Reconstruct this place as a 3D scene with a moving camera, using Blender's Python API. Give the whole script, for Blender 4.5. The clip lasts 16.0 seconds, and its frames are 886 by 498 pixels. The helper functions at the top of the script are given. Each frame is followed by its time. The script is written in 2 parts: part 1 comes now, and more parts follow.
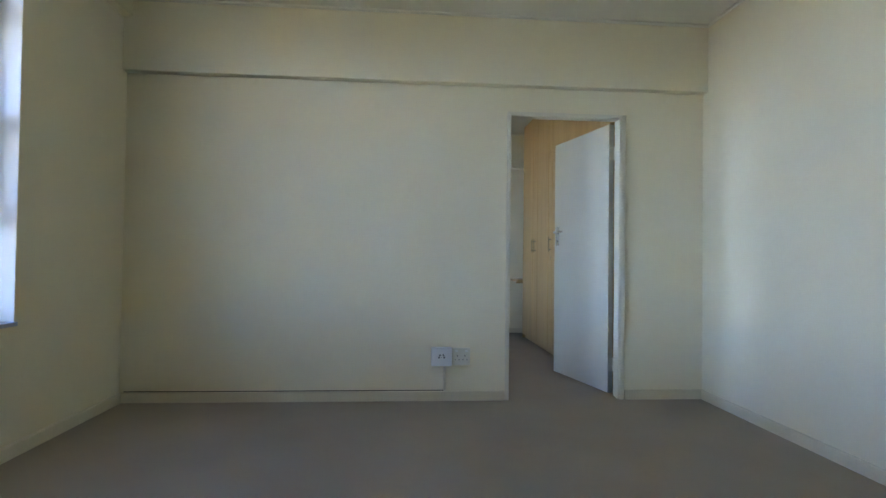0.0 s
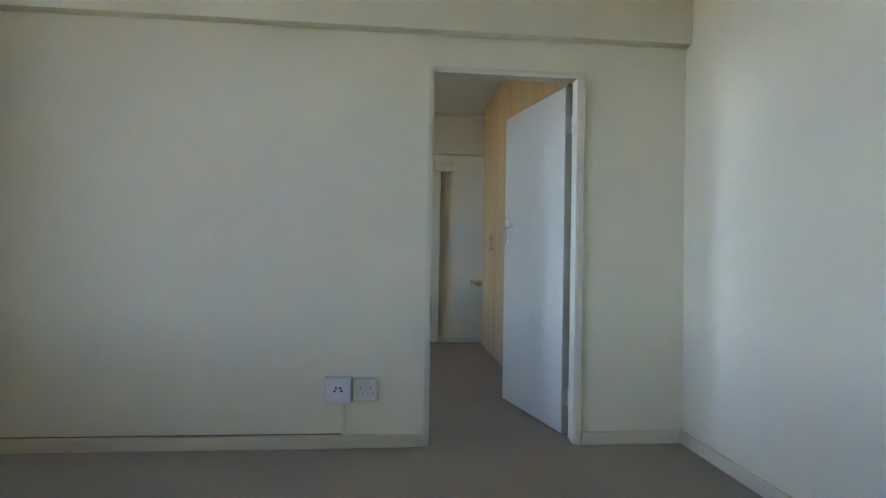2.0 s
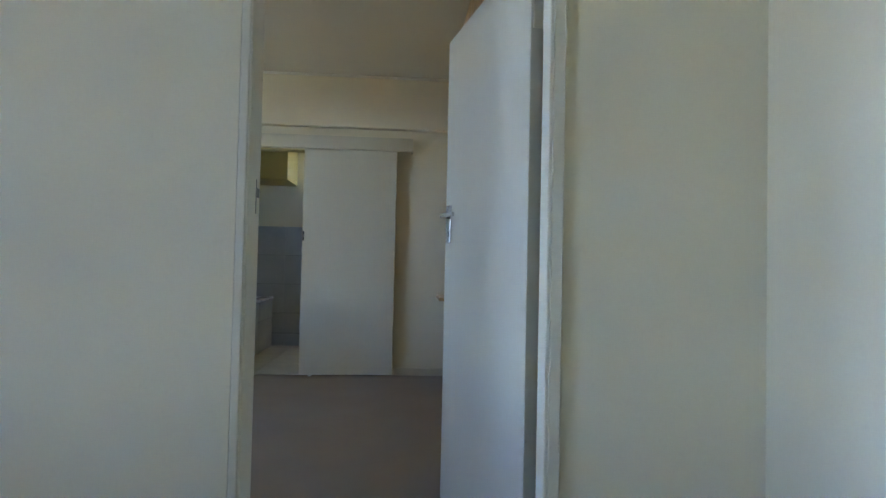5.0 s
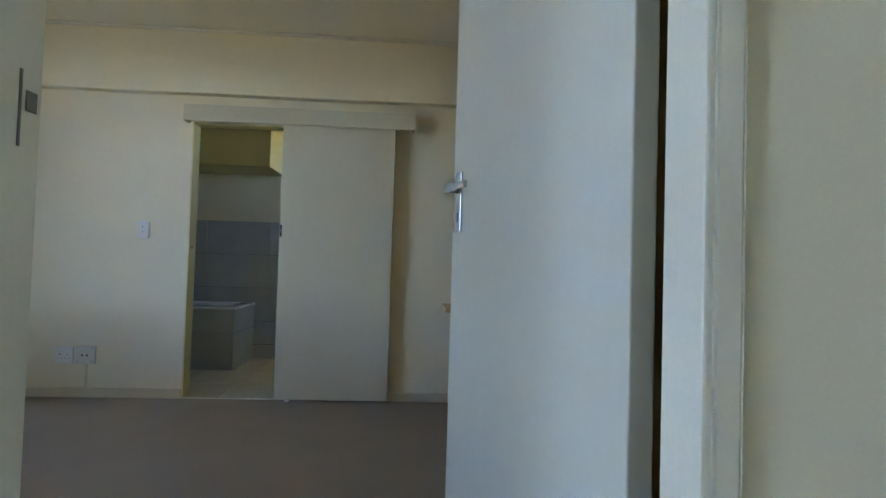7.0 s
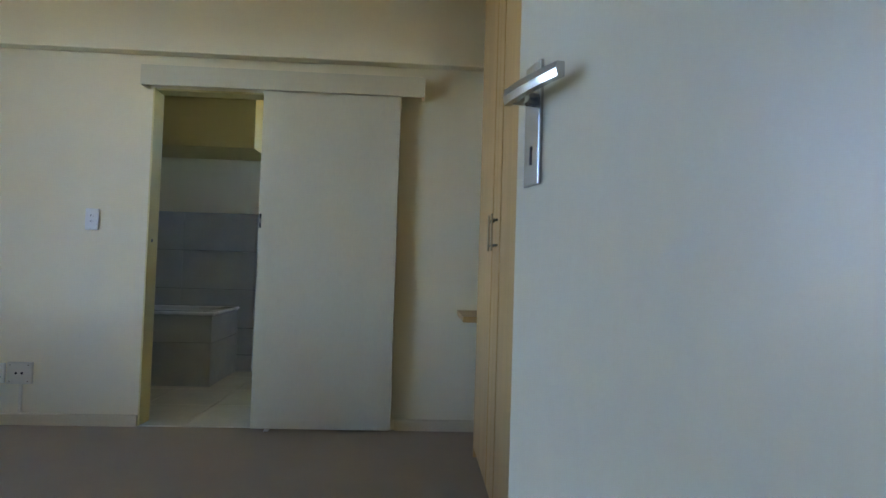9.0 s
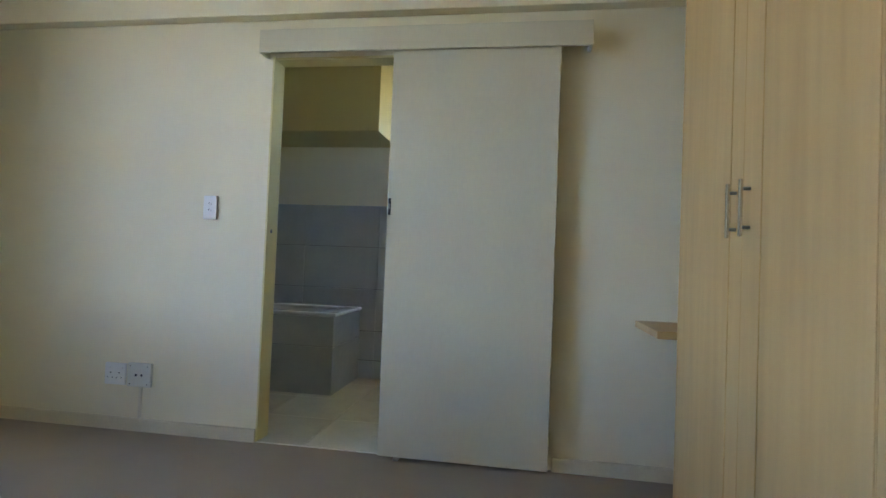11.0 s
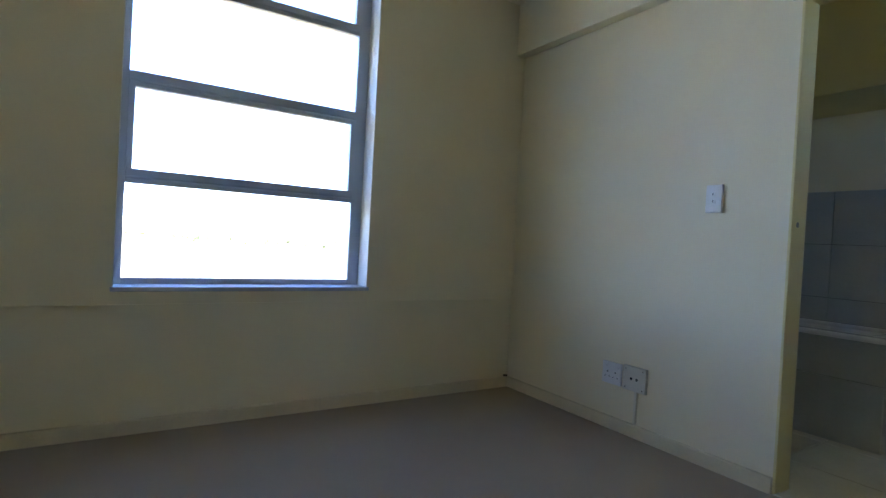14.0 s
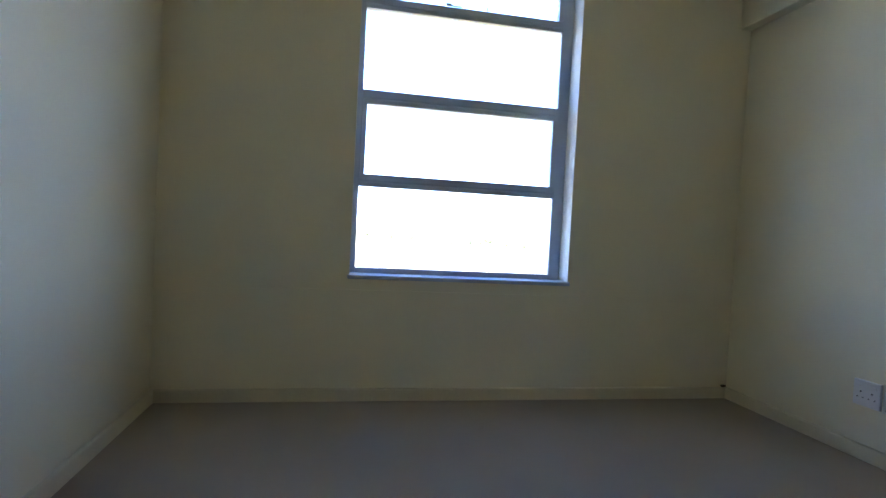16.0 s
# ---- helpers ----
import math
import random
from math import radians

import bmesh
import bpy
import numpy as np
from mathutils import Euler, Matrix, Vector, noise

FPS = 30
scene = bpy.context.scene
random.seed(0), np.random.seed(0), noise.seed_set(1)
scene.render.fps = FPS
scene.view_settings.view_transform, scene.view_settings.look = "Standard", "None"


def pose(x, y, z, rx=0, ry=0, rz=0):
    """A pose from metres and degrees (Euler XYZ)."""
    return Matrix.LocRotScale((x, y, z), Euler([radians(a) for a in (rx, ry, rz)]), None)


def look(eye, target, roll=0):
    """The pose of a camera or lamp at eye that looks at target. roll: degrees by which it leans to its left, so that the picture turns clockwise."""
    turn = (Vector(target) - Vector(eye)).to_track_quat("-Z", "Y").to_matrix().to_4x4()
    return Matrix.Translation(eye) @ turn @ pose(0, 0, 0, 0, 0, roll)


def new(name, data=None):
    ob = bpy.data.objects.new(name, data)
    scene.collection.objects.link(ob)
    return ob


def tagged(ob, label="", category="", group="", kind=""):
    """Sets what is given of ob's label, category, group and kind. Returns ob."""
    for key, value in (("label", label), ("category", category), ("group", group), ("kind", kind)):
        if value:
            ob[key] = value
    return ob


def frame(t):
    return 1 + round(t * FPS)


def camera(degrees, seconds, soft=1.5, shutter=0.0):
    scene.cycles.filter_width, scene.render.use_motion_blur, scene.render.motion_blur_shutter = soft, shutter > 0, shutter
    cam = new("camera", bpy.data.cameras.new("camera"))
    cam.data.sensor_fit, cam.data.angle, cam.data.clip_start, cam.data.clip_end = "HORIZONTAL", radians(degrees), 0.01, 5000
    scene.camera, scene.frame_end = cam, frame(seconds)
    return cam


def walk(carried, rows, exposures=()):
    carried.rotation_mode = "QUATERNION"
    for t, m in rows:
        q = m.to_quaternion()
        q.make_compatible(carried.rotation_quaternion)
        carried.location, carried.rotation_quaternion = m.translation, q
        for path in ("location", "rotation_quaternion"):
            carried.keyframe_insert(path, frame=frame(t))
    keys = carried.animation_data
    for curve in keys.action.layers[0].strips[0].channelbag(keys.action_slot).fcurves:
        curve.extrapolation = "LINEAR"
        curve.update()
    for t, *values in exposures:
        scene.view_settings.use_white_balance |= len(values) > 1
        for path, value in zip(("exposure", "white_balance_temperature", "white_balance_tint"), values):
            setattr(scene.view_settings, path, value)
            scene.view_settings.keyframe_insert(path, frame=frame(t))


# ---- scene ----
cam = camera(80.1, 16.0)
PATH = [
    (0, (-0.793, -3.705, 0.986), (-0.643, -1.711, 1.026), 0.75),
    (0.5, (-0.707, -3.498, 0.994), (-0.541, -1.506, 1.034), 0.83),
    (1, (-0.604, -3.295, 1.001), (-0.402, -1.306, 1.033), 0.91),
    (1.5, (-0.433, -3.061, 1.004), (-0.221, -1.073, 1.041), 0.89),
    (2, (-0.238, -2.842, 1.016), (-0.055, -0.851, 1.046), 1.01),
    (2.5, (-0.068, -2.606, 1.024), (0.111, -0.614, 1.057), 1.02),
    (3, (0.100, -2.367, 1.032), (0.269, -0.375, 1.067), 1.14),
    (3.5, (0.194, -2.139, 1.037), (0.357, -0.146, 1.070), 1.13),
    (4, (0.260, -1.901, 1.042), (0.420, 0.092, 1.081), 1.12),
    (6.5, (0.443, -0.755, 1.032), (0.567, 1.240, 1.090), 1.62),
    (7, (0.440, -0.566, 1.033), (0.557, 1.430, 1.093), 1.70),
    (7.5, (0.421, -0.366, 1.037), (0.534, 1.629, 1.095), 1.68),
    (8, (0.425, -0.189, 1.019), (0.540, 1.807, 1.085), 1.76),
    (10.5, (0.260, 0.684, 1.011), (0.135, 2.680, 1.060), 2.07),
    (11, (0.151, 0.818, 0.978), (-0.158, 2.794, 1.030), 2.25),
    (11.5, (0.053, 0.897, 0.958), (-0.489, 2.822, 1.013), 2.67),
    (12, (-0.006, 0.945, 0.945), (-0.815, 2.773, 1.000), 2.89),
    (12.5, (-0.070, 0.983, 0.939), (-1.136, 2.675, 0.981), 2.99),
    (13, (-0.158, 1.014, 0.945), (-1.426, 2.561, 0.965), 3.10),
    (13.5, (-0.133, 1.048, 0.952), (-1.624, 2.380, 0.958), 3.07),
    (14, (-0.145, 1.092, 0.962), (-1.835, 2.160, 0.934), 3.14),
    (14.5, (-0.127, 1.120, 0.952), (-1.965, 1.909, 0.918), 2.95),
    (15, (-0.103, 1.097, 0.928), (-2.003, 1.721, 0.904), 2.86),
    (15.5, (-0.105, 1.071, 0.931), (-2.045, 1.558, 0.891), 2.89),
    (16, (-0.095, 1.067, 0.933), (-2.059, 1.442, 0.866), 3.02),
]
SKY = 0.15
# the camera's own exposure and white balance along the walk
EXPOSURES = [(0, 4.84, 6880, 22), (0.5, 4.94, 6880, 22), (3, 4.64, 6760, 22), (4, 4.64, 6750, 23), (6.5, 4.79, 6920, 20), (8, 4.72, 7080, 20), (10.5, 5.11, 7180, 21), (12, 5.34, 7150, 22), (12.5, 5.26, 6950, 21), (13.5, 4.80, 6600, 20), (14.5, 4.36, 6500, 20), (15, 4.16, 6520, 20), (15.5, 4.22, 6450, 20), (16, 4.60, 6400, 20)]
walk(cam, [(t, look(eye, target, lean)) for t, eye, target, lean in PATH], EXPOSURES)

# ---- daylight: a clear sky, sun on the far side of the building ----
world = bpy.data.worlds.new("sky")
scene.world = world
world.use_nodes = True
wn = world.node_tree
sky = wn.nodes.new("ShaderNodeTexSky")
sky.sky_type, sky.sun_disc = "NISHITA", False
SUN_UP, SUN_TURN = 58, 90
sky.sun_elevation, sky.sun_rotation = radians(SUN_UP), radians(SUN_TURN)
sky.ozone_density, sky.dust_density, sky.air_density = 9.0, 0.0, 0.6
wn.links.new(sky.outputs[0], wn.nodes["Background"].inputs[0])
wn.nodes["Background"].inputs[1].default_value = SKY
sun = new("sun", bpy.data.lights.new("sun", "SUN"))
sun.data.energy, sun.data.angle, sun.data.color = 3.5, radians(0.5), (1, 0.95, 0.87)
su, st = radians(SUN_UP), radians(SUN_TURN)
sun.matrix_world = look((math.sin(st) * math.cos(su) * 30, math.cos(st) * math.cos(su) * 30, math.sin(su) * 30), (0, 0, 0))


# ---- materials ----
def mat(name, colour, rough=0.6, vary=0.06, scale=6.0, grain=250.0, bump=0.08, metal=0.0, stretch=(1, 1, 1), spec=0.5, tone=None, piece=0.0):
    m = bpy.data.materials.new(name)
    m.use_nodes = True
    nt = m.node_tree
    b = nt.nodes["Principled BSDF"]
    b.inputs["Roughness"].default_value = rough
    b.inputs["Metallic"].default_value = metal
    b.inputs["Specular IOR Level"].default_value = spec
    tc = nt.nodes.new("ShaderNodeTexCoord")
    mp = nt.nodes.new("ShaderNodeMapping")
    mp.inputs["Scale"].default_value = stretch
    nt.links.new(tc.outputs["Object"], mp.inputs[0])
    big = nt.nodes.new("ShaderNodeTexNoise")
    big.inputs["Scale"].default_value, big.inputs["Detail"].default_value = scale, 5
    fine = nt.nodes.new("ShaderNodeTexNoise")
    fine.inputs["Scale"].default_value, fine.inputs["Detail"].default_value = grain, 3
    for n in (big, fine):
        nt.links.new(mp.outputs[0], n.inputs["Vector"])
    ramp = nt.nodes.new("ShaderNodeValToRGB")
    lo = tone or tuple(c * (1 - 2 * vary) for c in colour)
    hi = tuple(min(1, c * (1 + vary)) for c in colour)
    ramp.color_ramp.elements[0].position, ramp.color_ramp.elements[0].color = 0.3, (*lo, 1)
    ramp.color_ramp.elements[1].position, ramp.color_ramp.elements[1].color = 0.7, (*hi, 1)
    mix = nt.nodes.new("ShaderNodeMath")
    mix.operation = "MULTIPLY_ADD"
    mix.inputs[1].default_value = 0.35
    nt.links.new(fine.outputs[0], mix.inputs[0])
    sub = nt.nodes.new("ShaderNodeMath")
    sub.operation = "MULTIPLY_ADD"
    sub.inputs[1].default_value, sub.inputs[2].default_value = 0.65, 0
    nt.links.new(big.outputs[0], sub.inputs[0])
    nt.links.new(sub.outputs[0], mix.inputs[2])
    last = mix
    if piece:
        oi = nt.nodes.new("ShaderNodeObjectInfo")
        pm = nt.nodes.new("ShaderNodeMath")
        pm.operation, pm.inputs[1].default_value = "MULTIPLY_ADD", piece
        nt.links.new(oi.outputs["Random"], pm.inputs[0])
        nt.links.new(mix.outputs[0], pm.inputs[2])
        last = pm
    nt.links.new(last.outputs[0], ramp.inputs[0])
    nt.links.new(ramp.outputs[0], b.inputs["Base Color"])
    if bump:
        bp = nt.nodes.new("ShaderNodeBump")
        bp.inputs["Strength"].default_value, bp.inputs["Distance"].default_value = bump, 0.004
        nt.links.new(mix.outputs[0], bp.inputs["Height"])
        nt.links.new(bp.outputs[0], b.inputs["Normal"])
    return m


PLASTER = mat("cream_plaster_paint", (0.84, 0.766, 0.56), 0.62, 0.025, 2.2, 140, 0.10)
# cream paint with the bathroom's warm yellow light put into its colour
WARMLIT = mat("warm_lit_cream_paint", (0.76, 0.67, 0.33), 0.6, 0.03, 2.2, 140, 0.08)
CEIL = mat("white_ceiling_paint", (0.80, 0.77, 0.64), 0.75, 0.02, 2.0, 160, 0.06)
GLOSS = mat("cream_enamel", (0.76, 0.71, 0.56), 0.35, 0.03, 3, 90, 0.05)
SKIRT = mat("tan_skirting_enamel", (0.72, 0.64, 0.455), 0.4, 0.05, 3, 90, 0.05)
DOORW = mat("white_door_enamel", (0.615, 0.595, 0.48), 0.32, 0.02, 2.5, 60, 0.04, stretch=(1, 1, 0.3))
SLIDEM = mat("beige_door_enamel", (0.66, 0.62, 0.46), 0.45, 0.025, 2.5, 80, 0.04, stretch=(1, 1, 0.4))
CARPET = mat("taupe_carpet", (0.378, 0.320, 0.254), 0.95, 0.05, 1.7, 420, 0.9, spec=0.1)
MAPLE = mat("maple_laminate", (0.56, 0.36, 0.15), 0.42, 0.05, 1.6, 7, 0.015, stretch=(1.0, 4.0, 0.35), tone=(0.44, 0.27, 0.105))
STEEL = mat("brushed_steel", (0.57, 0.57, 0.57), 0.25, 0.04, 20, 300, 0.03, metal=1.0, stretch=(1, 1, 0.1))
DULL = mat("dull_metal", (0.25, 0.24, 0.22), 0.45, 0.08, 30, 300, 0.05, metal=0.9)
BLACK = mat("black_plastic", (0.015, 0.015, 0.015), 0.4, 0.05, 20, 200, 0.02)
PLASTIC = mat("white_plastic", (0.80, 0.80, 0.77), 0.35, 0.01, 10, 200, 0.01)
PLASTICB = mat("aged_ivory_plastic", (0.70, 0.68, 0.58), 0.4, 0.02, 10, 200, 0.01)
# grey window enamel, lightened and blued in colour for the glare around the panes
WINFR = mat("glare_tinted_grey_window_enamel", (0.50, 0.57, 0.68), 0.4, 0.04, 6, 120, 0.05)
TILE = mat("grey_glazed_tile", (0.50, 0.52, 0.50), 0.18, 0.06, 5, 60, 0.03, piece=0.18)
FTILE = mat("cream_floor_tile", (0.74, 0.72, 0.62), 0.25, 0.05, 6, 70, 0.03, piece=0.12)
GROUT = mat("dark_grout", (0.16, 0.16, 0.145), 0.9, 0.1, 20, 200, 0.2)
FGROUT = mat("light_grout", (0.56, 0.54, 0.46), 0.9, 0.1, 20, 200, 0.2)
ENAMEL = mat("white_bath_enamel", (0.86, 0.86, 0.85), 0.1, 0.01, 6, 60, 0.0)
EARTH = mat("dry_grass_ground", (0.25, 0.22, 0.10), 0.95, 0.2, 0.05, 2.0, 0.2)
CABLE = mat("brown_cable", (0.10, 0.07, 0.045), 0.6, 0.1, 20, 200, 0.05)
ROOFM = mat("red_roof_tile", (0.30, 0.15, 0.10), 0.8, 0.1, 2, 20, 0.1)
LEAF = mat("dark_tree_foliage", (0.05, 0.08, 0.035), 0.8, 0.2, 2, 15, 0.1)
GLASS = bpy.data.materials.new("window_glass")
GLASS.use_nodes = True
gb = GLASS.node_tree.nodes["Principled BSDF"]
gb.inputs["Transmission Weight"].default_value, gb.inputs["Roughness"].default_value, gb.inputs["IOR"].default_value = 1.0, 0.0, 1.45


# ---- building helpers ----
def add_box(bm, x0, y0, z0, x1, y1, z1):
    bmesh.ops.create_cube(bm, size=1, matrix=Matrix.Translation(((x0 + x1) / 2, (y0 + y1) / 2, (z0 + z1) / 2)) @ Matrix.Diagonal((abs(x1 - x0), abs(y1 - y0), abs(z1 - z0), 1)))
    return bm


def bevel(bm, width=0.003, segments=2):
    bmesh.ops.bevel(bm, geom=bm.edges[:], offset=width, segments=segments, affect="EDGES", profile=0.5)
    return bm


def boxes(*spans, soft=0.0, segments=2):
    out = bmesh.new()
    for s in spans:
        one = add_box(bmesh.new(), *s)
        if soft:
            bevel(one, soft, segments)
        tmp = bpy.data.meshes.new("tmp")
        one.to_mesh(tmp)
        one.free()
        out.from_mesh(tmp)
        bpy.data.meshes.remove(tmp)
    return out


def rod(p, q, r, sides=16, r2=None):
    p, q = Vector(p), Vector(q)
    bm = bmesh.new()
    bmesh.ops.create_cone(bm, cap_ends=True, segments=sides, radius1=r, radius2=r if r2 is None else r2, depth=(q - p).length,
                          matrix=Matrix.Translation((p + q) / 2) @ (q - p).to_track_quat("Z", "Y").to_matrix().to_4x4())
    return bm


def mesh(name, bm, material, smooth=False):
    me = bpy.data.meshes.new(name)
    bmesh.ops.recalc_face_normals(bm, faces=bm.faces[:])
    bm.to_mesh(me)
    bm.free()
    me.materials.append(material)
    for p in me.polygons:
        p.use_smooth = smooth
    return new(name, me)


def part(name, bm, material, parent, label="", smooth=False):
    ob = mesh(name, bm, material, smooth)
    ob.parent = parent
    if label:
        ob["label"] = label
    return ob


def thing(name, at, label, category, group="", kind=""):
    ob = new(name)
    ob.matrix_world = at
    return tagged(ob, label, category, group, kind)


def setting(name, bm, material, label, category="wall"):
    return tagged(mesh(name, bm, material), label, category, kind="structure")


# ---- plan ----
R1L, R1R, R1B = -2.678, 1.392, -5.4      # living room: window wall, blank wall, back wall
R2L, FAR, DW = -2.937, 3.436, 0.15      # bedroom: window wall, far wall, back of the door wall
TOP, OUT = 2.71, -3.16                 # ceiling, outer face of the facade
BEAM = 2.222
BB, BR, BL = 5.05, 0.75, -2.75         # bathroom: back wall, ends
FT = 0.098

setting("floor", boxes((OUT, R1B - 0.15, -0.2, R1R + 0.15, FAR + 0.02, 0)), CARPET, "taupe cut-pile carpet over both rooms", "carpet")
setting("ceiling", boxes((OUT - 0.2, R1B - 0.15, TOP, R1R + 0.15, BB + 0.15, TOP + 0.2)), CEIL, "plain white painted plaster ceiling", "ceiling")
HL, HR, HT = -0.062, 0.794, 2.042      # hole for the door frame
setting("wall_door", boxes((OUT, 0, 0, HL, DW, TOP), (HR, 0, 0, R1R, 0.10, TOP), (HR + 0.08, 0.10, 0, R1R, DW, TOP), (HR, 0.10, HT, HR + 0.08, DW, TOP), (HL, 0, HT, HR, DW, TOP)), PLASTER, "cream painted plaster wall with a doorway")
setting("wall_blank", boxes((R1R, R1B, -0.05, R1R + 0.15, FAR, TOP)), PLASTER, "plain cream painted plaster side wall")
setting("wall_back", boxes((OUT, R1B - 0.15, -0.05, R1R + 0.15, R1B, TOP)), PLASTER, "plain cream painted plaster wall")
OL, OR, OT = -1.214, -0.37, 2.040      # hole of the bathroom doorway
setting("wall_bathroom", boxes((OUT, FAR, 0, OL, FAR + FT, TOP), (OR, FAR, 0, R1R + 0.15, FAR + FT, TOP), (OL, FAR, OT, OR, FAR + FT, TOP)), PLASTER, "cream painted plaster wall with a bathroom doorway")
W1 = (-2.20, -0.98, 0.652, 2.50)
# W3 is out of view, added to brighten the right side of the living room
W3 = (-4.75, -3.85, 0.652, 2.50)
W2 = (1.107, 2.352, 0.674, 2.50)


def window_wall(name, xin, y0, y1, win):
    a, b, lo, hi = win
    return setting(name, boxes((OUT, y0, 0, xin, a, TOP), (OUT, b, 0, xin, y1, TOP), (OUT, a, 0, xin, b, lo), (OUT, a, hi, xin, b, TOP)), PLASTER,
                   "cream painted plaster facade wall with a tall window")


a, b, lo, hi = W1
c, d = W3[:2]
setting("wall_window_living", boxes((OUT, R1B, 0, R1L, c, TOP), (OUT, c, 0, R1L, d, lo), (OUT, c, hi, R1L, d, TOP), (OUT, d, 0, R1L, a, TOP), (OUT, b, 0, R1L, 0, TOP), (OUT, a, 0, R1L, b, lo), (OUT, a, hi, R1L, b, TOP)), PLASTER,
        "cream painted plaster facade wall with tall windows")
window_wall("wall_window_bedroom", R2L, DW, FAR, W2)
setting("beam_door_wall", boxes((R1L, -0.068, BEAM, R1R, 0, TOP), soft=0.006), PLASTER, "cream painted downstand beam over the doorway", "beam")
setting("beam_bathroom_wall", boxes((R2L, FAR - 0.075, BEAM + 0.016, R1R, FAR, TOP), soft=0.006), PLASTER, "cream painted downstand beam over the sliding door", "beam")
setting("beam_facade_living", boxes((R1L, R1B, 2.575, R1L + 0.065, -0.07, TOP), soft=0.004), PLASTER, "cream painted shallow beam over the window", "beam")
setting("beam_facade_bedroom", boxes((R2L, DW, 2.575, R2L + 0.065, FAR - 0.077, TOP), soft=0.004), PLASTER, "cream painted shallow beam over the window", "beam")
setting("trim_cornice_living", boxes((R1L + 0.065, -0.09, TOP - 0.022, R1R, -0.068, TOP - 0.002), (R1R - 0.022, R1B, TOP - 0.022, R1R, -0.09, TOP - 0.002), soft=0.005), CEIL, "narrow white cornice bead under the ceiling", "cornice")
setting("trim_cornice_bedroom", boxes((R2L + 0.065, FAR - 0.097, TOP - 0.022, R1R, FAR - 0.075, TOP - 0.002), soft=0.005), CEIL, "narrow white cornice bead under the ceiling", "cornice")
SK = 0.068


def skirting_board(x0, y0, x1, y1):
    # a board with a rounded, sloping top edge on its room side
    along_x = (x1 - x0) > (y1 - y0)
    bm = add_box(bmesh.new(), x0, y0, 0, x1, y1, SK)
    top = [e for e in bm.edges if all(v.co.z > SK - 1e-5 for v in e.verts)
           and abs(e.verts[0].co.x - e.verts[1].co.x) * along_x + abs(e.verts[0].co.y - e.verts[1].co.y) * (not along_x) > 0.05]
    bmesh.ops.bevel(bm, geom=top, offset=0.009, segments=3, affect="EDGES", profile=0.5)
    return bm


def skirting(name, *spans):
    run = thing(name, pose(0, 0, 0), "low cream painted timber skirting boards", "skirting", kind="structure")
    for a, b, c, d in spans:
        part("board", skirting_board(a, b, c, d), SKIRT, run)


skirting("baseboard_living", (R1L, -0.022, HL - 0.008, 0), (HR + 0.008, -0.022, R1R, 0), (R1R - 0.022, R1B, R1R, -0.022), (R1L, R1B, R1L + 0.022, -0.022))
skirting("baseboard_bedroom", (R2L, FAR - 0.022, OL - 0.002, FAR), (0.31, FAR - 0.022, R1R, FAR), (R2L, DW + 0.022, R2L + 0.022, FAR - 0.022), (R2L, DW, HL - 0.002, DW + 0.022))
setting("trim_plaster_seam", boxes((R2L, 0.45, 0.592, R2L + 0.004, 3.3, 0.597), soft=0.001), PLASTER, "faint horizontal plaster seam below the window", "seam")
setting("trim_cable_stub", boxes((R2L + 0.004, FAR - 0.045, SK, R2L + 0.02, FAR - 0.016, SK + 0.012), soft=0.003), CABLE, "short dark cable end on the skirting corner", "cable")
setting("trim_cable", rod((R1L + 0.03, -0.005, SK + 0.003), (-0.501, -0.005, SK + 0.003), 0.003, 8), CABLE, "thin dark cable lying along the skirting", "cable")


# ---- steel door frame and the open door ----
frame_door = thing("door_frame", pose(0, 0, 0), "cream painted pressed-steel door frame with rebated jambs", "door frame", kind="structure")


JI, RI, FH = -0.037, 0.756, 2.017     # faces of the opening: jambs and head
part("jamb", boxes((HL, -0.013, 0, JI, 0.05, HT), (HL, 0.05, 0, JI - 0.016, DW + 0.004, HT), (HL - 0.005, -0.017, 0, JI - 0.006, -0.013, HT + 0.005), soft=0.004), GLOSS, frame_door)
part("jamb", boxes((RI, -0.013, 0, HR, 0.045, HT), (RI + 0.008, 0.045, 0, HR, 0.099, HT), (RI + 0.010, -0.017, 0, HR + 0.005, -0.013, HT + 0.005), soft=0.004), GLOSS, frame_door)
part("head", boxes((JI, -0.013, FH, RI, 0.05, HT), (JI - 0.016, 0.05, FH + 0.012, RI, 0.10, HT), (JI - 0.006, -0.017, FH + 0.010, RI + 0.010, -0.013, HT + 0.005), soft=0.004), GLOSS, frame_door)
part("strike_plate", boxes((JI - 0.0165, 0.112, 1.165, JI - 0.0145, 0.116, 1.262), (JI - 0.0165, 0.124, 1.212, JI - 0.014, 0.142, 1.238)), DULL, frame_door, "dull metal strike slot in the jamb")
HX, HY = 0.776, 0.137
leaf_turn = 103.2
door = thing("door_1", pose(HX, HY, 0, 0, 0, leaf_turn), "white painted flush door standing open into the bedroom", "door", kind="structure")
LW = 0.803
part("leaf", boxes((0.002, 0, 0.012, LW, 0.042, 2.018), soft=0.003), DOORW, door)
for hz in (0.22, 1.80):
    h = part("hinge", rod((-0.003, -0.004, hz - 0.05), (-0.003, -0.004, hz + 0.05), 0.007, 12), GLOSS, door, "painted steel butt hinge", True)
    part("flange", boxes((-0.001, 0.0, hz - 0.05, 0.0015, 0.034, hz + 0.05)), GLOSS, h)
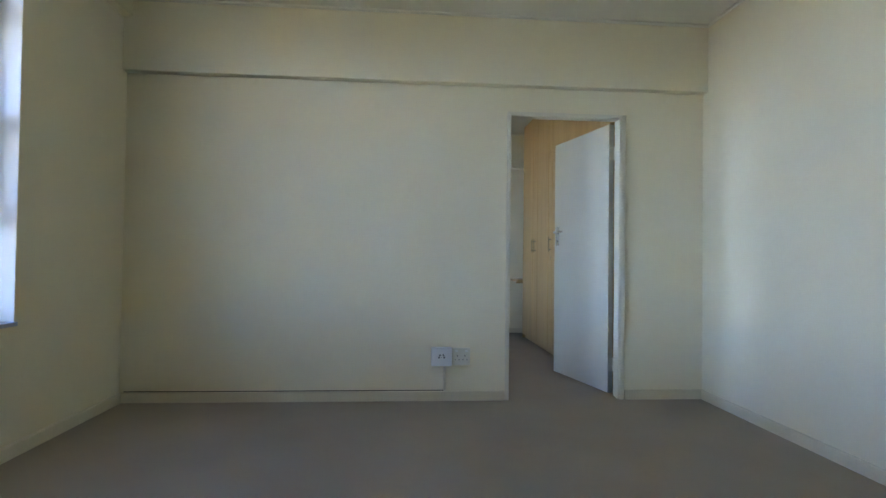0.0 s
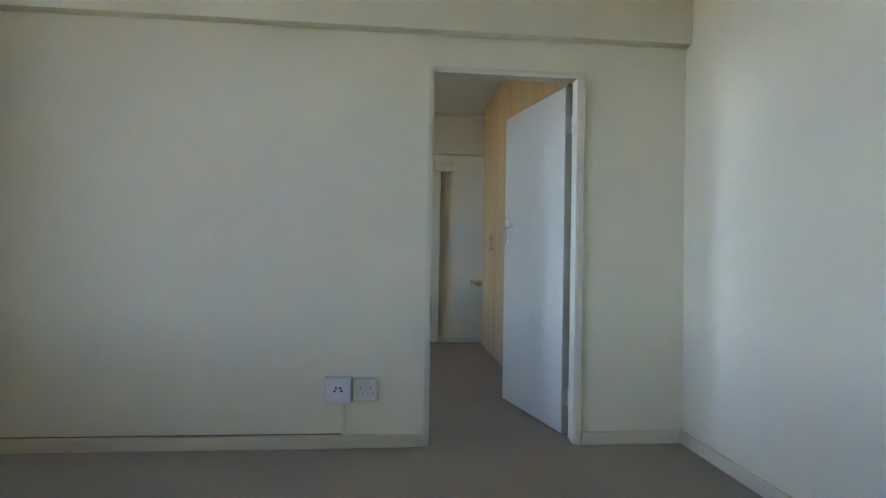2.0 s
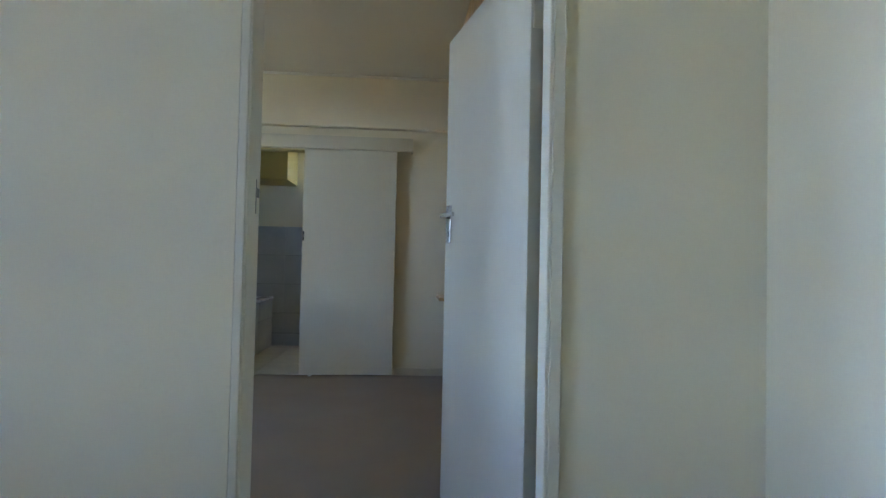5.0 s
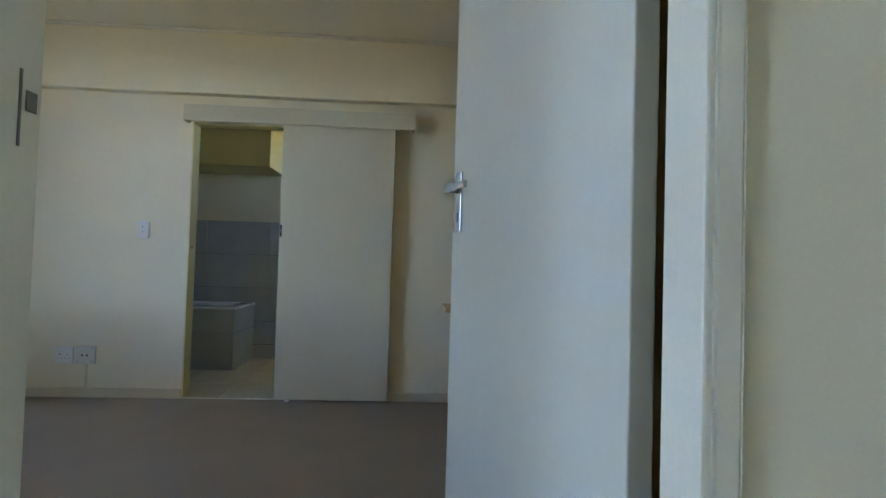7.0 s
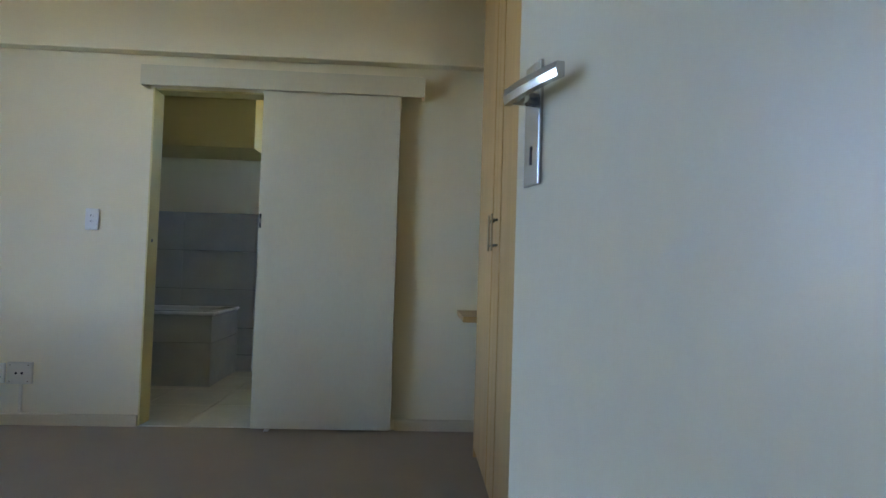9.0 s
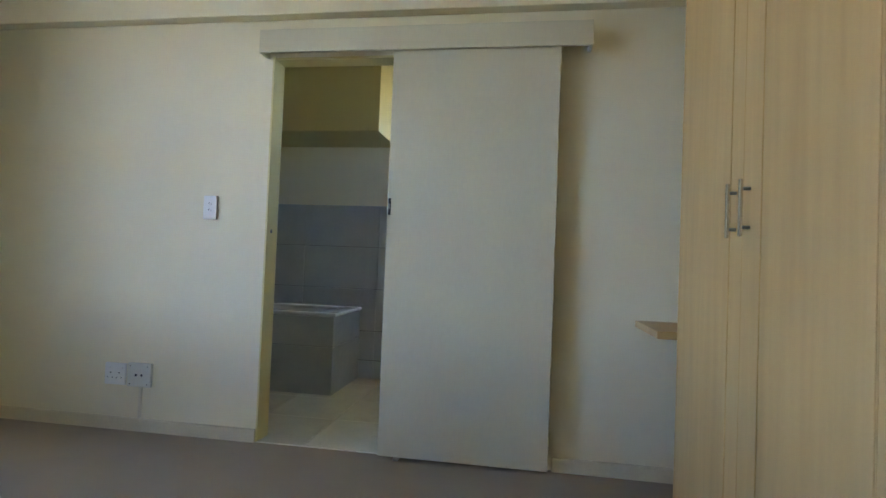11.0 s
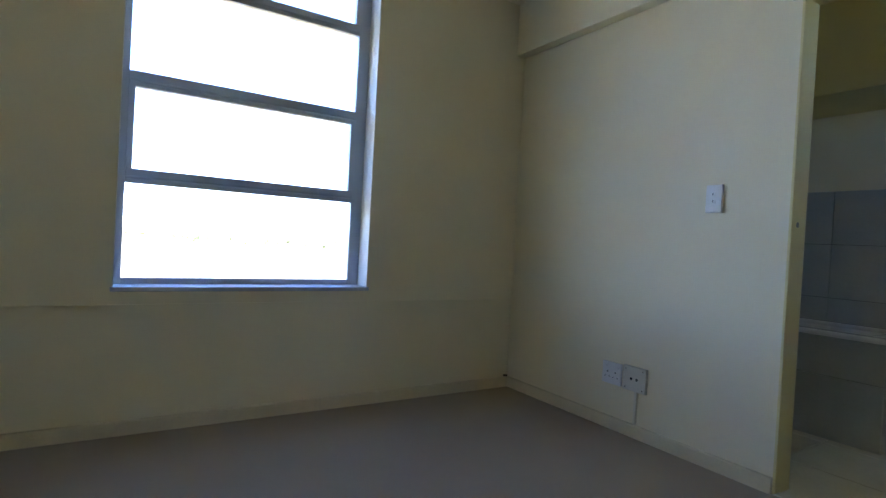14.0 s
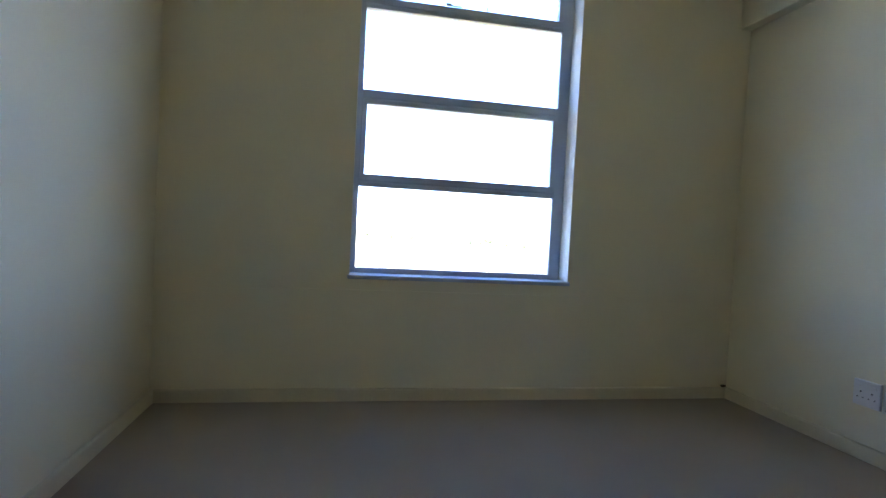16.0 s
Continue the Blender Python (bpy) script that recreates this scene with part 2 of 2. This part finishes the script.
for sgn, yy in ((1, 0.042), (-1, 0.0)):
    hs = part("lock_plate", boxes((LW - 0.081, yy, 1.122, LW - 0.037, yy + sgn * 0.006, 1.284), soft=0.0018), STEEL, door, "brushed steel lever handle on a long plate")
    part("lever_neck", rod((LW - 0.059, yy, 1.236), (LW - 0.059, yy + sgn * 0.033, 1.236), 0.009), STEEL, hs, smooth=True)
    lev = bmesh.new()
    N = 14
    prev = None
    for i in range(N + 1):
        f = i / N
        x = LW - 0.048 - 0.118 * f
        y = yy + sgn * (0.037 - 0.014 * f * f)
        hh = 0.0105 - 0.002 * f
        ring = [lev.verts.new((x, y + sgn * dy, 1.238 + dz)) for dy, dz in ((-0.005, -hh), (0.004, -hh), (0.006, 0), (0.004, hh), (-0.005, hh))]
        if prev:
            for k in range(5):
                lev.faces.new((prev[k], prev[(k + 1) % 5], ring[(k + 1) % 5], ring[k]))
        else:
            lev.faces.new(ring)
        prev = ring
    lev.faces.new(prev)
    part("lever", lev, STEEL, hs, smooth=False)
    part("keyhole", boxes((LW - 0.0615, yy, 1.150, LW - 0.0565, yy + sgn * 0.0068, 1.174)), BLACK, hs)


# ---- sliding bathroom door ----
bath_frame = thing("door_frame", pose(0, 0, 0), "cream painted timber lining of the bathroom doorway", "door frame", kind="structure")
# lining coloured yellow for the warm light that falls on it from the bathroom
part("jamb", boxes((OL, FAR - 0.012, 0, OL + 0.012, FAR + FT + 0.01, OT), soft=0.003), WARMLIT, bath_frame)
part("jamb", boxes((OR - 0.028, FAR, 0, OR, FAR + FT + 0.01, OT), soft=0.003), WARMLIT, bath_frame)
part("head", boxes((OL + 0.012, FAR, OT - 0.014, OR - 0.028, FAR + FT + 0.01, OT), soft=0.003), WARMLIT, bath_frame)
part("strike", rod((OL + 0.011, FAR + 0.035, 1.11), (OL + 0.0135, FAR + 0.035, 1.11), 0.011), DULL, bath_frame, "small round metal latch hole")
part("threshold", boxes((OL + 0.002, FAR - 0.012, 0, OR, FAR + 0.022, 0.007), soft=0.002), FTILE, bath_frame)
slide = thing("door_2", pose(0, 0, 0), "beige painted flush sliding door, half open on its rail", "door", kind="structure")
part("leaf", boxes((-0.537, FAR - 0.066, 0.014, 0.289, FAR - 0.026, 2.050), soft=0.002), SLIDEM, slide)
lk = part("pull_lock", boxes((-0.534, FAR - 0.070, 1.205, -0.520, FAR - 0.066, 1.290), soft=0.0015), BLACK, slide, "small black flush pull")
part("latch", boxes((-0.531, FAR - 0.076, 1.235, -0.523, FAR - 0.070, 1.262), soft=0.001), DULL, lk)
part("floor_guide", boxes((-0.455, FAR - 0.075, 0, -0.43, FAR - 0.015, 0.012), soft=0.002), PLASTIC, slide, "small white plastic floor guide")
pel = thing("sliding_door_pelmet", pose(0, 0, 0), "beige painted timber pelmet hiding the sliding rail", "pelmet", kind="structure")
part("front_board", boxes((-1.250, FAR - 0.095, 2.030, 0.432, FAR - 0.079, 2.150), soft=0.002), SLIDEM, pel)
part("end_board", boxes((-1.250, FAR - 0.0785, 2.030, -1.234, FAR - 0.001, 2.150), soft=0.002), SLIDEM, pel)
part("end_board", boxes((0.416, FAR - 0.0785, 2.030, 0.432, FAR - 0.001, 2.150), soft=0.002), SLIDEM, pel)
part("top_board", boxes((-1.234, FAR - 0.0785, 2.134, 0.416, FAR - 0.001, 2.150)), SLIDEM, pel)
part("rail", boxes((-1.228, FAR - 0.058, 2.067, 0.411, FAR - 0.024, 2.102)), DULL, pel)


# ---- windows ----
def window(name, xin, win, label):
    a, b, lo, hi = win
    w = thing(name, pose(0, 0, 0), label, "window", kind="structure")
    RS = 0.070
    fx0, fx1 = xin - 0.172, xin - 0.132
    fr = part("window_frame", boxes((fx0, a, lo, fx1, a + 0.034, hi), (fx0, b - RS, lo, fx1, b, hi), (fx0, a + 0.034, lo, fx1, b - RS, lo + 0.034), (fx0, a + 0.034, hi - 0.034, fx1, b - RS, hi), soft=0.003), WINFR, w)
    zs = [lo + 0.034, lo + 0.486, lo + 0.556, lo + 0.944, lo + 1.020, lo + 1.463, lo + 1.526, hi - 0.034]
    for k in range(3):
        t = part("transom", boxes((fx0 - 0.004, a + 0.034, zs[2 * k + 1], fx1 + 0.004, b - RS, zs[2 * k + 2]), (fx1 + 0.004, a + 0.034, zs[2 * k + 1] + 0.022, fx1 + 0.010, b - RS, zs[2 * k + 1] + 0.034), soft=0.003), WINFR, w)
    for k in range(4):
        z0, z1 = zs[2 * k], zs[2 * k + 1]
        inset = 0.026 if k in (1, 3) else 0.004
        if inset > 0.01:
            sash = part("sash", boxes((fx0 + 0.004, a + 0.034, z0, fx1 + 0.006, a + 0.034 + inset, z1), (fx0 + 0.004, b - RS - inset, z0, fx1 + 0.006, b - RS, z1), soft=0.002), WINFR, w)
        g = part("pane", boxes((fx0 + 0.018, a + 0.034 + inset, z0, fx0 + 0.022, b - RS - inset, z1)), GLASS, w, "clear glass")
        g.visible_shadow = False
    m = (a + b) / 2
    st = part("stay", boxes((fx1 + 0.004, m - 0.15, zs[6] + 0.001, fx1 + 0.014, m - 0.06, zs[6] + 0.006), (fx1 + 0.004, m - 0.15, zs[6] + 0.006, fx1 + 0.012, m - 0.12, zs[6] + 0.016), soft=0.002), DULL, w, "dark metal window stay")
    part("pin", rod((fx1 + 0.012, m + 0.09, zs[6]), (fx1 + 0.012, m + 0.09, zs[6] + 0.020), 0.003, 10), DULL, st)
    # thin lining added over the plaster, its white standing in for bright sky light
    part("reveal", boxes((fx1, a, lo + 0.004, xin - 0.001, a + 0.004, hi - 0.004), (fx1, b - 0.004, lo + 0.004, xin - 0.001, b, hi - 0.004), (fx1, a, hi - 0.004, xin - 0.001, b, hi), soft=0.001), PLASTIC, w, "window reveal with an added lining, whitened for the sky light on it")
    part("window_sill", boxes((fx1, a - 0.008, lo - 0.018, xin + 0.012, b + 0.008, lo + 0.004), soft=0.004), WINFR, w, "grey painted narrow sill")
    return w


window("window_1", R1L, W1, "tall grey steel window with horizontal panes")
# unseen window behind the start of the walk, added for its daylight
window("window_3_unseen", R1L, W3, "tall grey steel window with horizontal panes")
window("window_2", R2L, W2, "tall grey steel window with four horizontal panes")


# ---- sockets and switches ----
def plate(name, x0, x1, z0, z1, y, depth, label, category, material, holes, switches=(), screws=()):
    p = thing(name, pose((x0 + x1) / 2, y, (z0 + z1) / 2), label, category)
    w, h = (x1 - x0) / 2, (z1 - z0) / 2
    part("plate", boxes((-w, -depth, -h, w, 0, h), soft=0.004, segments=3), material, p)
    for hx, hz, r in holes:
        part("hole", rod((hx, -depth + 0.002, hz), (hx, -depth - 0.0006, hz), r, 14), BLACK, p)
    for sx, sz, sw, sh in switches:
        part("rocker", boxes((sx - sw, -depth - 0.004, sz - sh, sx + sw, -depth + 0.001, sz + sh), soft=0.0015), PLASTIC, p)
    for sx, sz in screws:
        part("screw", rod((sx, -depth + 0.001, sz), (sx, -depth - 0.0012, sz), 0.0035, 12), STEEL, p)
    return p


DBL = [(-0.026, 0.006, 0.0042), (-0.041, -0.020, 0.0032), (-0.014, -0.020, 0.0032), (0.026, 0.006, 0.0042), (0.012, -0.020, 0.0032), (0.040, -0.020, 0.0032)]
plate("wall_socket", -0.441, -0.315, 0.247, 0.368, -0.001, 0.018, "white double plug socket with round pin holes", "socket", PLASTICB, DBL, [(-0.033, 0.040, 0.009, 0.006), (0.037, 0.040, 0.009, 0.006)])
plate("telephone_socket", -0.588, -0.447, 0.246, 0.374, -0.001, 0.045, "white square surface box with four small holes", "socket", PLASTIC,
      [(-0.012, 0.012, 0.006), (0.012, 0.012, 0.006), (-0.018, -0.004, 0.0065), (0.018, -0.004, 0.0065), (0.0, -0.004, 0.002)])
plate("wall_socket", -2.114, -1.988, 0.240, 0.358, FAR - 0.001, 0.014, "white double plug socket with round pin holes", "socket", PLASTIC, DBL, [(-0.036, 0.034, 0.009, 0.006), (0.038, 0.034, 0.009, 0.006)])
plate("telephone_socket", -1.972, -1.830, 0.238, 0.366, FAR - 0.001, 0.02, "ivory square outlet plate with two holes and corner screws", "socket", PLASTICB,
      [(-0.017, 0.0, 0.0075), (0.017, 0.0, 0.0075)], (), [(-0.052, 0.048), (0.052, 0.048), (-0.052, -0.048), (0.052, -0.048)])
# the switch has no holes: its black discs paint the shaded recess behind each rocker
plate("light_switch", -1.574, -1.496, 1.162, 1.290, FAR - 0.001, 0.014, "white narrow light switch with two rockers", "switch", PLASTIC, [(-0.002, 0.021, 0.0055), (-0.002, -0.012, 0.0055)], [(0.004, 0.018, 0.006, 0.007), (0.004, -0.015, 0.006, 0.007)])
for nx, ny, zt in ((-0.492, 0.0, 0.246), (-1.895, FAR, 0.238)):
    c = thing("cable_conduit", pose(nx, ny, 0), "thin cream surface conduit running down to the skirting", "conduit")
    part("trunking", boxes((-0.008, -0.012, SK + 0.001, 0.008, -0.001, zt - 0.001), soft=0.002), GLOSS, c)


# ---- wardrobe and desk shelf ----
WX = 0.749
YS = [0.36, 0.70, 1.24, 1.820, 2.403, 2.99]
HANDLES = (0.65, 0.75, 1.726, 2.356, 2.450)
wd = thing("wardrobe", pose(WX, 0, 0), "floor-to-ceiling built-in wardrobe of pale maple laminate", "wardrobe")
part("body", boxes((0.021, YS[0], 0.06, R1R - WX - 0.002, YS[-1], TOP - 0.002)), MAPLE, wd)
part("plinth", boxes((0.035, YS[0] + 0.002, 0, R1R - WX - 0.002, YS[-1] - 0.002, 0.06)), MAPLE, wd)
part("end_panel", boxes((0.0, YS[-1], 0, R1R - WX - 0.002, YS[-1] + 0.018, TOP - 0.003), soft=0.002), MAPLE, wd)
for i in range(5):
    d = part("door", boxes((0, YS[i] + 0.0003, 0.05, 0.02, YS[i + 1] - 0.0003, TOP - 0.06), soft=0.002, segments=2), MAPLE, wd)
    hy = HANDLES[i]
    hd = part("handle", boxes((-0.029, hy - 0.006, 1.081, -0.020, hy + 0.006, 1.238), soft=0.002), STEEL, d, "brushed steel bar handle")
    for z in (1.106, 1.212):
        part("post", rod((-0.021, hy, z), (0.0, hy, z), 0.005, 12), DULL, hd, smooth=True)
    for by in (1.689, 1.837, 2.294, 2.504):
        if YS[i] < by < YS[i + 1]:
            part("bead", boxes((-0.0028, by - 0.013, 0.06, 0.001, by + 0.013, TOP - 0.07), soft=0.0018, segments=4), MAPLE, d)
lock = part("lock", rod((-0.0012, 1.700, 1.03), (0.003, 1.700, 1.03), 0.006, 16), DULL, wd, "small round metal furniture lock", True)
part("key", boxes((-0.009, 1.6992, 1.027, -0.001, 1.7008, 1.034), (-0.0105, 1.698, 0.998, -0.0085, 1.703, 1.029), soft=0.0006), DULL, lock, "small key hanging in the lock")
part("side_filler", boxes((0.004, DW + 0.002, 2.03, 0.022, YS[0] - 0.001, TOP - 0.002)), MAPLE, wd)
part("top_filler", boxes((0.004, YS[0], TOP - 0.055, 0.020, YS[-1], TOP - 0.003)), MAPLE, wd)
desk = thing("desk_shelf", pose(0, 0, 0), "pale maple laminate shelf fixed between wardrobe and wall", "shelf")
part("top", boxes((0.676, YS[-1] + 0.019, 0.710, R1R - 0.002, FAR - 0.002, 0.741), soft=0.003), MAPLE, desk)
part("bracket", boxes((0.75, FAR - 0.025, 0.673, R1R - 0.003, FAR - 0.002, 0.710), soft=0.002), MAPLE, desk)


# ---- bathroom ----
BF = FAR + FT
setting("wall_bathroom_back", boxes((BL - 0.1, BB, -0.05, BR + 0.1, BB + 0.15, TOP)), PLASTER, "white painted bathroom wall above grey tiles")
# the yellow of these walls and the bulkhead stands in for warm light
setting("wall_bathroom_left", boxes((BL - 0.15, BF, -0.05, BL, BB, TOP)), WARMLIT, "cream painted bathroom side wall, yellowed to stand for warm light")
# unseen opening, added so that daylight reaches the bathroom from the right
BWN = (4.38, 4.86, 1.80, 2.28)
setting("wall_bathroom_right", boxes((BR, BF, -0.05, BR + 0.15, BWN[0], TOP), (BR, BWN[1], -0.05, BR + 0.15, BB, TOP), (BR, BWN[0], -0.05, BR + 0.15, BWN[1], BWN[2]), (BR, BWN[0], BWN[3], BR + 0.15, BWN[1], TOP)), WARMLIT, "cream painted bathroom end wall, yellowed for warm light, with an added unseen opening")
setting("bulkhead", boxes((BL, 4.50, 1.915, -0.930, BB - 0.001, TOP - 0.001), soft=0.004), WARMLIT, "cream painted boxed-in bulkhead under the ceiling, yellowed to stand for warm light", "bulkhead")
bfloor = setting("floor_bathroom", boxes((BL, FAR + 0.022, -0.15, BR, BB, -0.006)), FGROUT, "pale cream square floor tiles with thin joints", "tiled floor")
bath = thing("bathtub", pose(0, 0, 0), "white enamel bathtub built into a grey tiled surround", "bathtub")
TX, TY, TZ = -1.180, 4.43, 0.588
part("surround", boxes((BL + 0.001, TY + 0.012, 0, TX - 0.012, TY + 0.05, TZ - 0.031), (TX - 0.06, TY + 0.05, 0, TX - 0.012, BB - 0.012, TZ - 0.031)), GROUT, bath)
rim = boxes((BL + 0.001, TY - 0.012, TZ - 0.03, TX + 0.016, TY + 0.085, TZ), (TX - 0.11, TY + 0.085, TZ - 0.03, TX + 0.016, BB - 0.09, TZ), (BL + 0.001, BB - 0.09, TZ - 0.03, TX + 0.016, BB - 0.012, TZ), soft=0.012, segments=4)
part("rim", rim, ENAMEL, bath, "white enamel rim", True)
basin = bmesh.new()
loops = []
for f, ins in ((0, 0), (0.35, 0.03), (0.8, 0.06), (1, 0.12)):
    z = TZ - 0.012 - 0.38 * f
    loops.append([basin.verts.new(v) for v in ((BL + 0.01, TY + 0.08 + ins, z), (TX - 0.105 - ins, TY + 0.08 + ins, z), (TX - 0.105 - ins, BB - 0.085 - ins, z), (BL + 0.01, BB - 0.085 - ins, z))])
for p, q in zip(loops, loops[1:]):
    for k in range(4):
        basin.faces.new((p[k], p[(k + 1) % 4], q[(k + 1) % 4], q[k]))
basin.faces.new(loops[-1])
part("basin", basin, ENAMEL, bath, smooth=True)


# ---- outside ----
setting("ground", boxes((-1500, -1500, -7.2, 1500, 1500, -7)), EARTH, "dry grass ground far below the windows", "ground")
random.seed(4)


def house(x, y, w, d, h, turn):
    o = thing("house", pose(x, y, -7, 0, 0, turn), "distant pale house with a pitched red roof", "house", "distant houses")
    part("wall", boxes((-w / 2, -d / 2, 0, w / 2, d / 2, h)), PLASTER, o)
    r = bmesh.new()
    v = [r.verts.new(p) for p in ((-w / 2 - .4, -d / 2 - .4, h), (w / 2 + .4, -d / 2 - .4, h), (w / 2 + .4, d / 2 + .4, h), (-w / 2 - .4, d / 2 + .4, h), (-w / 2 - .4, 0, h + 2.2), (w / 2 + .4, 0, h + 2.2))]
    for f in ((0, 1, 5, 4), (2, 3, 4, 5), (1, 2, 5), (3, 0, 4), (0, 3, 2, 1)):
        r.faces.new([v[i] for i in f])
    part("roof", r, ROOFM, o)


for k in range(9):
    house(-random.uniform(260, 480), -160 + k * 50 + random.uniform(-8, 8), random.uniform(9, 14), random.uniform(7, 9), random.uniform(2.8, 5.2), random.uniform(-40, 40) + 90)
for k in range(64):
    tx, ty, th = -random.uniform(240, 430), -100 + k * 5.0 + random.uniform(-9, 9), random.uniform(2.6, 5.2)
    tr = thing("tree", pose(tx, ty, -7), "distant dark green tree with an uneven crown", "tree", "distant trees")
    part("trunk", rod((0, 0, 0), (0.1, 0, th * 0.6), 0.22, 8, 0.1), CABLE, tr)
    crown = bmesh.new()
    for j in range(60):
        a, e, q = random.uniform(0, 6.28), random.uniform(-0.5, 1.5), random.uniform(0.4, 1) * th * 0.36
        c = Vector((math.cos(a) * math.cos(e) * q, math.sin(a) * math.cos(e) * q, th * 0.66 + math.sin(e) * q))
        bmesh.ops.create_icosphere(crown, subdivisions=1, radius=random.uniform(0.10, 0.30), matrix=Matrix.Translation(c))
    part("crown", crown, LEAF, tr)


# ---- bathroom tiles ----
def tile_mesh(sx, sy, sz):
    bm = boxes((0, 0, 0, sx, sy, sz), soft=0.0012, segments=1)
    me = bpy.data.meshes.new("tile")
    bm.to_mesh(me)
    bm.free()
    return me


def tile(me, material, parent, x, y, z):
    if not me.materials:
        me.materials.append(material)
    o = new("tile", me)
    o.parent, o.location = parent, (x, y, z)


back = bpy.data.objects["wall_bathroom_back"]
TH, TW, J = 0.345, 0.64, 0.003
wall_tile = tile_mesh(TW - 0.001, 0.008, TH - J)
low_tile = tile_mesh(TW - 0.001, 0.008, 0.236)
foot_tile = tile_mesh(TW - 0.001, 0.008, 0.15)
setting("trim_grout", boxes((BL, BB - 0.006, 0, BR, BB - 0.0005, 1.424)), GROUT, "dark grout bed behind the grey wall tiles", "grout")
for c in range(6):
    x = -2.33 + c * TW
    if x + TW > BR:
        continue
    for z in (1.082, 0.737, 0.392):
        tile(wall_tile, TILE, back, x, BB - 0.011, z)
    tile(low_tile, TILE, back, x, BB - 0.011, 0.152)
    tile(foot_tile, TILE, back, x, BB - 0.011, -0.003)
side_tile = tile_mesh(0.72 - J, 0.010, 0.345 - J)
side_top = tile_mesh(0.72 - J, 0.010, 0.211)
x = TX - 0.72
while x > BL - 0.1:
    tile(side_tile, TILE, bath, x, TY, 0.0)
    tile(side_top, TILE, bath, x, TY, 0.345)
    x -= 0.72
end_tile = tile_mesh(0.010, 0.606, 0.345 - J)
end_top = tile_mesh(0.010, 0.606, 0.211)
tile(end_tile, TILE, bath, TX - 0.010, TY + 0.002, 0.0)
tile(end_top, TILE, bath, TX - 0.010, TY + 0.002, 0.345)
FS = 0.45
floor_tile = tile_mesh(FS - 0.005, FS - 0.005, 0.008)
for i in range(8):
    for j in range(4):
        fx, fy = -0.95 + (i - 4) * FS, FAR + 0.024 + j * FS
        if fx + FS < BR and fy < BB - 0.1 and fx > BL - 0.1:
            tile(floor_tile, FTILE, bfloor, fx, fy, -0.006)
